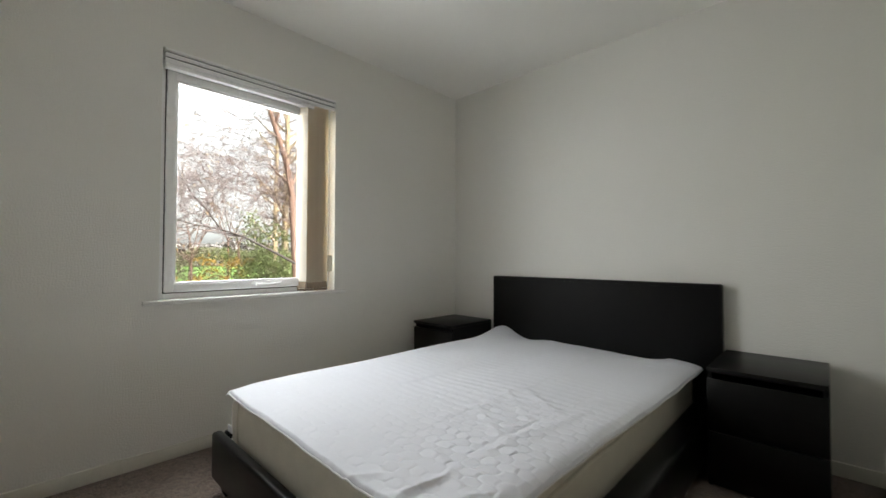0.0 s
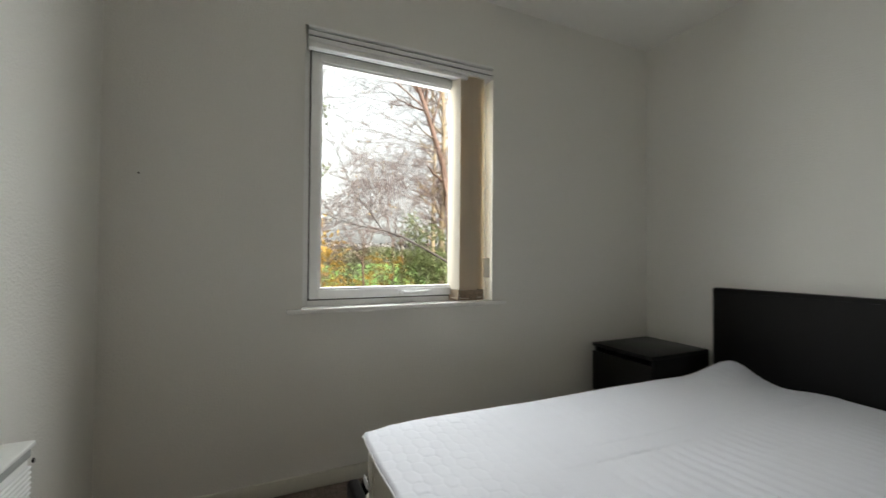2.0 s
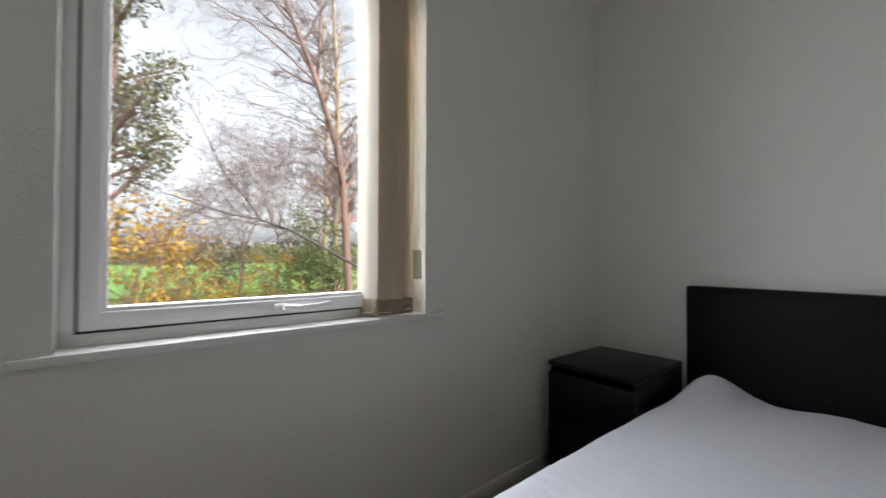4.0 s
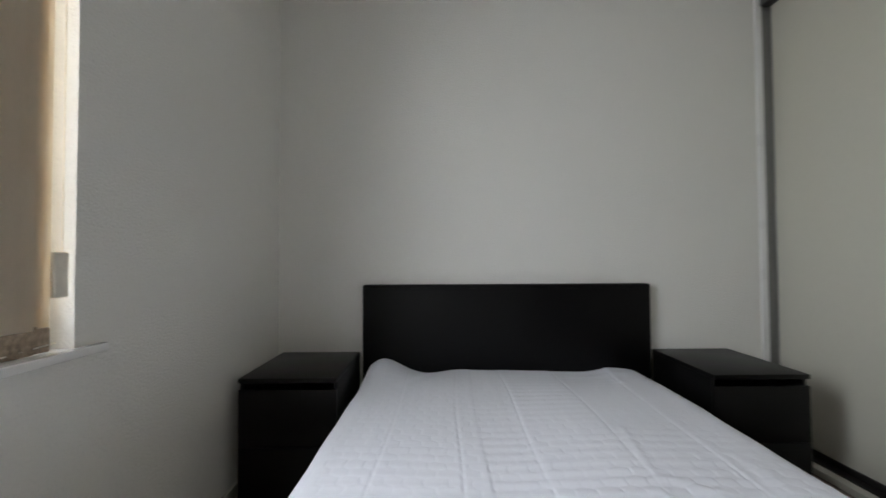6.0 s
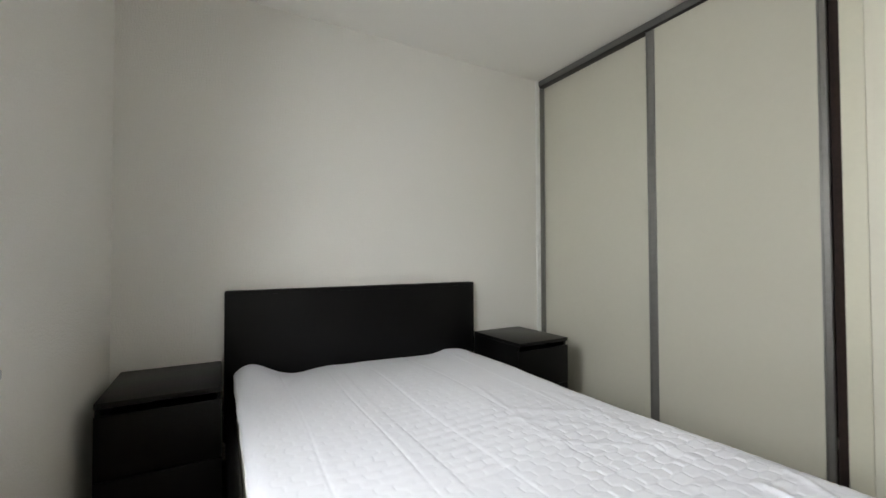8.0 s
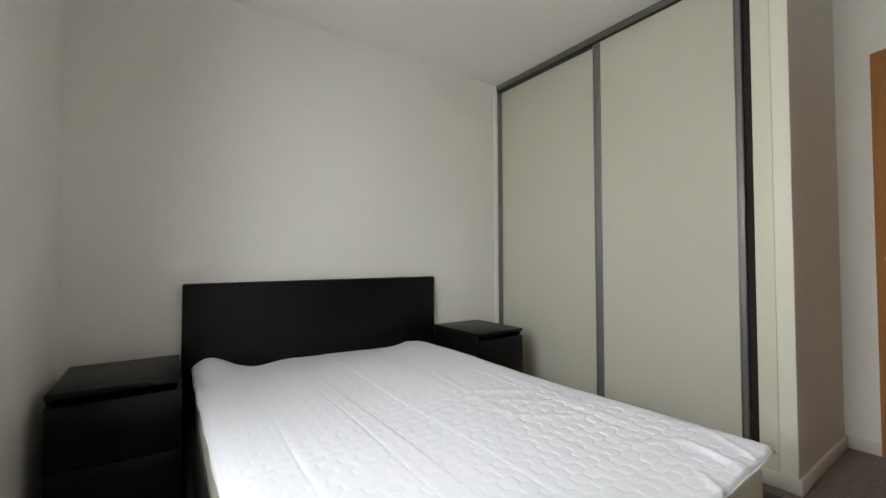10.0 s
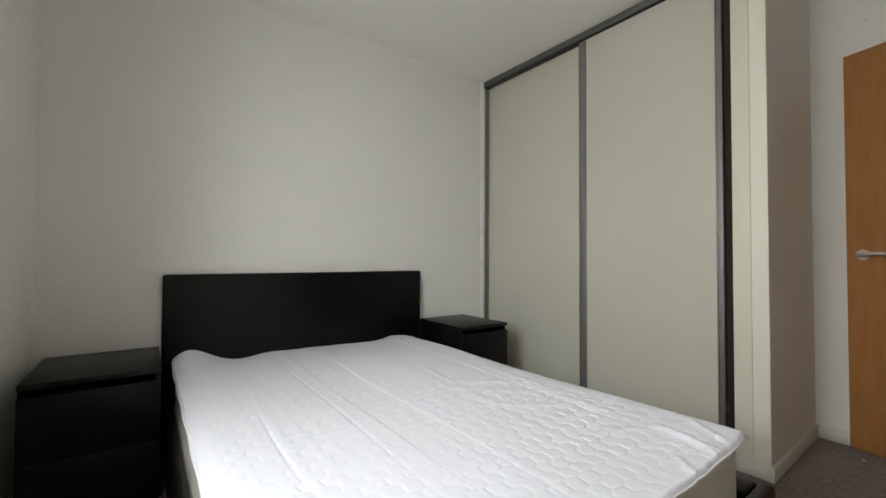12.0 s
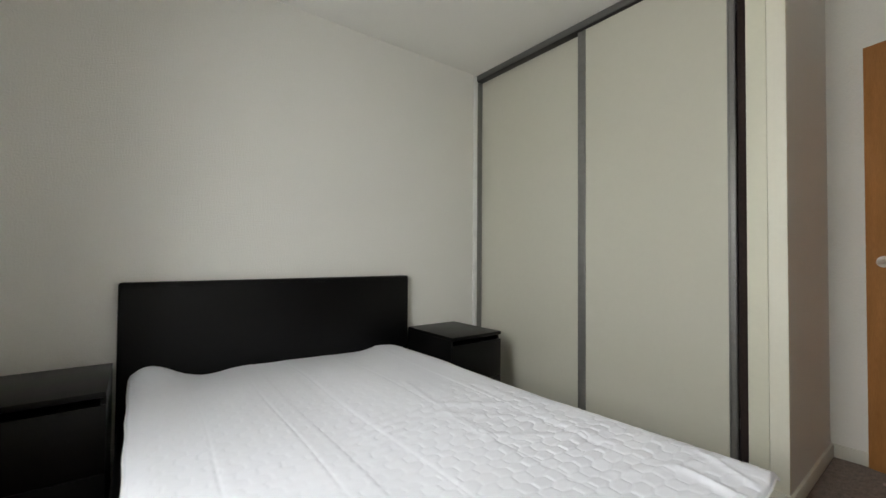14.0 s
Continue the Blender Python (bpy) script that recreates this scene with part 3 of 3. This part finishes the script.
part("brush_strip", box(2.622, 2.632, POSTY1 + 0.001, -1.69, 0.036, 2.335, 0.001), BRUSH, wardrobe, "dark brown brush pile in the gap")

# ---- open room door ----
hx, hy, fx, fy = 3.012, -2.775, 3.247, -2.01
ang = math.degrees(math.atan2(fy - hy, fx - hx))
door = thing("door_1", "beech veneer flush door standing open by the wall", "door", (hx, hy, 0), ang, kind="structure")
leaf = part("leaf", box(0, 0.8, -0.04, 0.0, 0.008, 1.985, 0.0015), BEECH, door)
bm = tube([(0.735, 0.0, 0.97), (0.735, 0.007, 0.97)], 0.026, 24)
rose = part("door_handle", bm, CHROME, door, "chrome lever handle on a round rose")
bm = tube([(0.735, 0.004, 0.97), (0.735, 0.045, 0.97), (0.728, 0.054, 0.971), (0.7, 0.057, 0.974), (0.66, 0.056, 0.976), (0.615, 0.054, 0.97)], [0.011, 0.0105, 0.0105, 0.01, 0.0095, 0.009], 12)
part("lever", bm, CHROME, rose)
for hz in (0.22, 1.0, 1.78):
    part("hinge", tube([(-0.004, 0.004, hz), (-0.004, 0.004, hz + 0.1)], 0.007, 10), CHROME, door)
bm = bmesh.new()
bmesh.ops.create_icosphere(bm, subdivisions=2, radius=0.008)
for vv in bm.verts:
    vv.co = Vector((vv.co.x * 1.3, vv.co.y, vv.co.z * 0.7)) * (1 + 0.4 * noise.noise(vv.co * 300)) + Vector((3.11, -2.075, 0.005))
solid("carpet_fluff", bm, LINT, "small pale ball of fluff lying on the carpet", "fluff")

# ---- outdoors ----
GZ = -0.45
solid("ground", box(-600, 400, -400, 400, GZ - 0.15, GZ), SOIL, "autumn ground under brown leaf litter outside the window", "ground", "structure")
bm = bmesh.new()
bmesh.ops.create_grid(bm, x_segments=40, y_segments=50, size=1)
for q in bm.verts:
    x, y = -33 + q.co.x * 18, 8 + q.co.y * 60
    q.co = Vector((x, y, GZ + 0.03 + 0.05 * noise.noise((x * 0.3, y * 0.3, 0)) + (0.012 * (-15 - x))))
solid("lawn", bm, GRASS, "bright green mown grass field beyond the trees", "lawn", "structure")


class Wood:
    """Gathers the tubes and leaves of one tree."""

    def __init__(self, seed):
        self.rng = random.Random(seed)
        self.least = 0.004
        self.v, self.f = [], []
        self.tv, self.tf = [], []
        self.lv, self.lf = [], []

    def limb(self, pts, radii, sides, fine):
        vs, fs = (self.tv, self.tf) if fine else (self.v, self.f)
        base = len(vs)
        for i, p in enumerate(pts):
            d = (pts[min(i + 1, len(pts) - 1)] - pts[max(i - 1, 0)]).normalized()
            a = d.cross(Vector((0.3, 0.1, 1)) if abs(d.z) < 0.9 else Vector((1, 0, 0))).normalized()
            c = d.cross(a)
            for k in range(sides):
                w = k * math.tau / sides
                vs.append(tuple(p + (a * math.cos(w) + c * math.sin(w)) * radii[i]))
        for i in range(len(pts) - 1):
            for k in range(sides):
                k2 = (k + 1) % sides
                fs.append((base + i * sides + k, base + i * sides + k2, base + (i + 1) * sides + k2, base + (i + 1) * sides + k))

    def leaf(self, p, size):
        r = self.rng
        a = Vector((r.gauss(0, 1), r.gauss(0, 1), r.gauss(0, 1))).normalized()
        c = a.cross(Vector((r.gauss(0, 1), r.gauss(0, 1), r.gauss(0, 1)))).normalized()
        b = len(self.lv)
        s = size * r.uniform(0.6, 1.2)
        self.lv += [tuple(p - a * s), tuple(p + c * s * 0.5), tuple(p + a * s), tuple(p - c * s * 0.5)]
        self.lf.append((b, b + 1, b + 2, b + 3))

    def grow(self, p, d, length, r, level, most, kids, leaf, up):
        rng = self.rng
        n = 5 if level < 2 else 3
        pts, radii = [p.copy()], [r]
        q, e = p.copy(), d.normalized()
        for i in range(n):
            e = (e + Vector((rng.gauss(0, 0.14), rng.gauss(0, 0.14), rng.gauss(0, 0.14) + up))).normalized()
            q = q + e * (length / n)
            pts.append(q.copy())
            radii.append(max(self.least * 0.55, r * (1 - 0.75 * (i + 1) / n)))
        self.limb(pts, radii, 5 if level < 2 else 3, level >= 2)
        if level >= most:
            if leaf and rng.random() < leaf[1]:
                for _ in range(leaf[2]):
                    self.leaf(pts[-1] + Vector((rng.gauss(0, 0.06), rng.gauss(0, 0.06), rng.gauss(0, 0.06))), leaf[0])
            return
        self.spread(pts, radii, length, level, most, kids, leaf, up)

    def spread(self, pts, radii, length, level, most, kids, leaf, up, low=0.25, reach=0.62):
        rng = self.rng
        for _ in range(kids[min(level, len(kids) - 1)]):
            t = rng.uniform(low, 1.0) * (len(pts) - 1)
            i = min(int(t), len(pts) - 2)
            base = pts[i].lerp(pts[i + 1], t - i)
            along = (pts[i + 1] - pts[i]).normalized()
            side = along.cross(Vector((rng.gauss(0, 1), rng.gauss(0, 1), rng.gauss(0, 1)))).normalized()
            d = along * rng.uniform(0.5, 1.3) + side
            r = max(self.least, radii[i] * 0.55)
            self.grow(base, d, length * rng.uniform(0.35, reach) * (1.1 - 0.5 * t / (len(pts) - 1)), r, level + 1, most, kids, leaf, up)

    def finish(self, name, label, bark, twig, leafmat, category="tree"):
        top = self.v[0] if self.v else self.lv[0]
        root = thing(name, label, category, (top[0], top[1], GZ))
        off = Vector((top[0], top[1], GZ))
        for nm, vs, fs, mat in (("trunk", self.v, self.f, bark), ("twigs", self.tv, self.tf, twig), ("foliage", self.lv, self.lf, leafmat)):
            if not fs:
                continue
            me_ = bpy.data.meshes.new(nm)
            me_.from_pydata([(a - off.x, b - off.y, c - off.z) for a, b, c in vs], [], fs)
            me_.materials.append(mat)
            if nm != "foliage":
                me_.polygons.foreach_set("use_smooth", [True] * len(me_.polygons))
            ob = new(nm, me_)
            ob.parent = root
            if nm != "trunk":
                tagged(ob, kind="stuff")
        return root


def stem(w, line, r0, r1, length, most, kids, leaf=None, up=0.03, low=0.25, reach=0.62):
    """A trunk along a few corner points, with branches spread along it."""
    pts = []
    line = [Vector(p) for p in line]
    for a, b in zip(line, line[1:]):
        pts += [a.lerp(b, k / 3) for k in range(3)]
    pts.append(line[-1])
    for i in range(1, len(pts) - 1):
        pts[i] = (pts[i - 1] + pts[i] * 2 + pts[i + 1]) / 4
    radii = [r0 + (r1 - r0) * i / (len(pts) - 1) for i in range(len(pts))]
    w.limb(pts, radii, 8, False)
    w.spread(pts, radii, length, 0, most, kids, leaf, up, low, reach)


# leaning tree with a reddish trunk
w = Wood(3)
stem(w, [(-5.9, 1.5, GZ), (-5.9, 1.4, 0.82), (-5.9, 1.33, 2.0), (-5.9, 1.25, 2.8), (-5.9, 0.98, 3.6), (-5.9, 0.68, 4.4), (-5.9, 0.2, 5.4), (-5.9, -0.3, 6.9)], 0.085, 0.03, 2.6, 4, (20, 6, 5, 3), (0.022, 0.12, 1), 0.05, 0.2)
for k in range(44):
    zz = 1.5 + 3.8 * k / 43
    w.grow(Vector((-5.9, 1.36 - 0.045 * (zz - 1.7) ** 2, zz)), Vector((w.rng.uniform(-0.5, 0.5), -1.0, w.rng.uniform(-0.05, 0.45))), w.rng.uniform(1.6, 3.0), 0.008, 2, 4, (0, 0, 4, 3), (0.02, 0.1, 1), 0.015)
arch = [Vector(p) for p in ((-5.9, 0.78, 4.1), (-5.9, 0.2, 4.5), (-5.88, -0.35, 4.78), (-5.86, -0.9, 4.9), (-5.85, -1.5, 4.8), (-5.85, -2.1, 4.5))]
w.limb(arch, [0.02, 0.015, 0.012, 0.009, 0.007, 0.005], 5, False)
w.spread(arch, [0.012, 0.011, 0.01, 0.008, 0.007, 0.006], 1.5, 1, 3, (0, 18, 4), (0.022, 0.3, 1), -0.02, 0.1)
w.grow(Vector((-5.9, 0.8, 4.1)), Vector((0.0, 0.25, 1.0)), 2.4, 0.03, 1, 4, (0, 8, 5, 3), None, 0.05)
w.finish("tree", "leaning bare tree with reddish-brown bark outside the window", BARK, TWIG, YELLOW)

# tree with the long low branch
w = Wood(8)
w.least = 0.0035
stem(w, [(-3.8, 1.75, GZ), (-3.8, 1.7, 0.6), (-3.85, 1.75, 2.4), (-3.9, 1.9, 5.0)], 0.07, 0.03, 1.4, 3, (5, 5, 4), None, 0.05, 0.6)
low = [Vector(p) for p in ((-3.8, 1.7, 0.25), (-3.76, 0.9, 0.62), (-3.75, 0.434, 0.864), (-3.75, -0.02, 1.1), (-3.75, -0.43, 1.3), (-3.75, -0.73, 1.388), (-3.75, -1.09, 1.44), (-3.74, -1.3, 1.5), (-3.72, -1.7, 1.62))]
rad = [0.028, 0.025, 0.022, 0.019, 0.016, 0.013, 0.009, 0.007, 0.005]
w.limb(low, rad, 6, False)
upb = [Vector(p) for p in ((-3.75, -0.73, 1.39), (-3.75, -0.91, 1.65), (-3.75, -1.08, 1.83), (-3.76, -1.21, 2.07), (-3.78, -1.3, 2.3), (-3.8, -1.45, 2.6))]
w.limb(upb, [0.012, 0.0105, 0.009, 0.0075, 0.006, 0.004], 5, False)
w.spread(low[3:], rad[3:], 1.3, 1, 3, (0, 22, 6), (0.02, 0.1, 1), 0.06, 0.1)
w.spread(upb, [0.008] * 6, 1.0, 1, 3, (0, 20, 6), (0.02, 0.1, 1), 0.05, 0.1)
w.finish("tree", "bare tree with one long low branch reaching across the window", DARKBARK, TWIG, YELLOW)

# birches behind
for seed, x, y, r, h in ((11, -9.0, 2.6, 0.11, 11), (12, -12.0, 3.6, 0.1, 11), (14, -11.0, 5.6, 0.1, 10)):
    w = Wood(seed)
    w.least = 0.005
    stem(w, [(x, y, GZ), (x + 0.05, y - 0.05, 2.5), (x, y + 0.05, 5), (x - 0.1, y - 0.1, 8), (x, y - 0.2, h)], r, 0.02, 2.4, 3, (36, 8, 6), (0.03, 0.25, 1), 0.04, 0.15)
    w.finish("birch_tree", "slender birch with pale yellowish bark and bare twigs", PALEBARK, TWIG, YELLOW)

# small bare trees: a short stem that forks into spreading limbs and fine twigs
for seed, x, y, h in ((21, -10.0, 0.45, 4.3), (22, -14.5, 3.2, 6.4), (23, -13.0, -1.0, 5.6), (24, -18.0, 6.5, 8.4), (25, -19.0, 2.6, 8.2), (26, -9.5, -3.0, 4.8), (27, -16.0, 5.0, 7.6), (28, -12.0, 2.0, 6.6), (29, -7.0, 2.6, 4.6)):
    w = Wood(seed)
    w.least = 0.003 + 0.0001 * abs(x)
    fork = Vector((x + 0.05, y, GZ + 0.3 * h))
    w.limb([Vector((x, y, GZ)), Vector((x + 0.03, y + 0.03, GZ + 0.15 * h)), fork], [0.045, 0.036, 0.03], 7, False)
    for k in range(7):
        a = k * math.tau / 7 + w.rng.uniform(-0.3, 0.3)
        out_ = w.rng.uniform(0.35, 1.1)
        w.grow(fork, Vector((math.cos(a) * out_, math.sin(a) * out_, 1.0)), h * w.rng.uniform(0.5, 0.72), 0.014, 1, 4, (0, 8, 6, 4), (0.03, 0.06, 1), 0.02)
    w.finish("small_tree", "small bare tree with a wide purple-brown twiggy crown", BARK, TWIG, YELLOW)

# leafy tree with olive leaves
w = Wood(31)
w.least = 0.004
stem(w, [(-6.0, -2.35, GZ), (-6.0, -2.27, 1.5), (-6.1, -2.07, 3.4), (-6.0, -1.97, 6.2)], 0.1, 0.03, 2.1, 3, (44, 7, 5), (0.04, 0.9, 7), 0.02, 0.25)
w.finish("leafy_tree", "tree still bearing dull olive-green leaves", BARK, TWIG, OLIVE)


def shrub(name, label, seed, x, y, wx, wy, h, n, size, mat, mat_twig=TWIG):
    w = Wood(seed)
    for _ in range(9):
        a, k = w.rng.uniform(0, math.tau), w.rng.uniform(0.2, 0.9)
        tip = Vector((x + math.cos(a) * wx * k, y + math.sin(a) * wy * k, GZ + h * w.rng.uniform(0.6, 0.95)))
        w.grow(Vector((x, y, GZ)), tip - Vector((x, y, GZ)), (tip - Vector((x, y, GZ))).length, 0.014, 1, 3, (0, 5, 4), None, 0.02)
    clumps = [(w.rng.uniform(0, math.tau), w.rng.random() ** 0.5, w.rng.uniform(0.25, 1.0)) for _ in range(46)]
    for _ in range(n):
        a, k, zz = w.rng.choice(clumps)
        k *= math.sqrt(max(0.1, 1.1 - zz * zz * 0.85))
        w.leaf(Vector((x + math.cos(a) * wx * k + w.rng.gauss(0, 0.11), y + math.sin(a) * wy * k + w.rng.gauss(0, 0.11), max(GZ + 0.03, GZ + h * zz + w.rng.gauss(0, 0.1)))), size)
    return w.finish(name, label, BARK, mat_twig, mat, "shrub")


shrub("evergreen_shrub", "broad dark green evergreen shrub among the trees", 41, -8.0, 1.5, 0.95, 0.95, 2.4, 2600, 0.048, GREEN)
shrub("evergreen_shrub", "low dark green evergreen shrub among the trees", 42, -7.2, 1.9, 0.7, 0.9, 1.5, 1700, 0.045, GREEN)
shrub("yellow_shrub", "thin shrub with yellow autumn leaves", 43, -5.3, -1.75, 0.7, 0.75, 2.1, 900, 0.045, YELLOW)
shrub("yellow_shrub", "thin shrub with yellow autumn leaves", 44, -9.0, -0.9, 0.9, 1.0, 2.0, 1100, 0.05, YELLOW)
shrub("yellow_shrub", "low shrub with yellow autumn leaves", 45, -10.5, 1.4, 0.8, 1.0, 1.4, 900, 0.05, YELLOW)
shrub("olive_shrub", "olive-leaved shrub at the edge of the grass", 46, -12.5, 0.6, 1.0, 1.3, 1.7, 1500, 0.06, OLIVE)

# undergrowth and fallen leaves
for name, label, seed, mat, n, x0, x1, zmax, size in (
        ("undergrowth", "lime-green low undergrowth between the trees", 51, LIME, 9000, -13.5, -6.5, 0.55, 0.05),
        ("fallen_leaves", "orange and brown fallen leaves on the ground", 52, ORANGE, 9000, -11.0, -2.0, 0.06, 0.04),
        ("bramble_stems", "orange-leaved brambles under the trees", 53, ORANGE, 5000, -9.5, -5.0, 0.6, 0.04)):
    w = Wood(seed)
    for _ in range(n):
        x, y = w.rng.uniform(x0, x1), w.rng.uniform(-5, 7)
        hgt = zmax * (0.25 + 0.75 * max(0.0, 0.5 + noise.noise((x * 0.9, y * 0.9, seed)))) * w.rng.random()
        w.leaf(Vector((x, y, GZ + 0.02 + hgt)), size)
    me_ = bpy.data.meshes.new(name)
    me_.from_pydata(w.lv, [], w.lf)
    me_.materials.append(mat)
    tagged(new(name, me_), label, "undergrowth", kind="stuff")

# far hedge and woods
for name, label, seed, mat, xb, h0, h1, n, size in (("hedge", "olive-brown hedge beyond the grass", 61, OLIVE, -48, 1.2, 2.2, 9000, 0.28), ("far_woods", "hazy grey-brown bare woods in the distance", 62, HAZE, -62, 2.6, 3.6, 16000, 0.5)):
    w = Wood(seed)
    for _ in range(n):
        y = w.rng.uniform(-25, 50)
        top = h0 + (h1 - h0) * (0.5 + noise.noise((y * 0.12, seed, 0))) + 0.6 * noise.noise((y * 0.7, seed, 3))
        w.leaf(Vector((xb + w.rng.gauss(0, 1.2), y, GZ + 0.3 + top * w.rng.random() ** 0.7)), size)
    me_ = bpy.data.meshes.new(name)
    me_.from_pydata(w.lv, [], w.lf)
    me_.materials.append(mat)
    tagged(new(name, me_), label, "trees", kind="stuff")
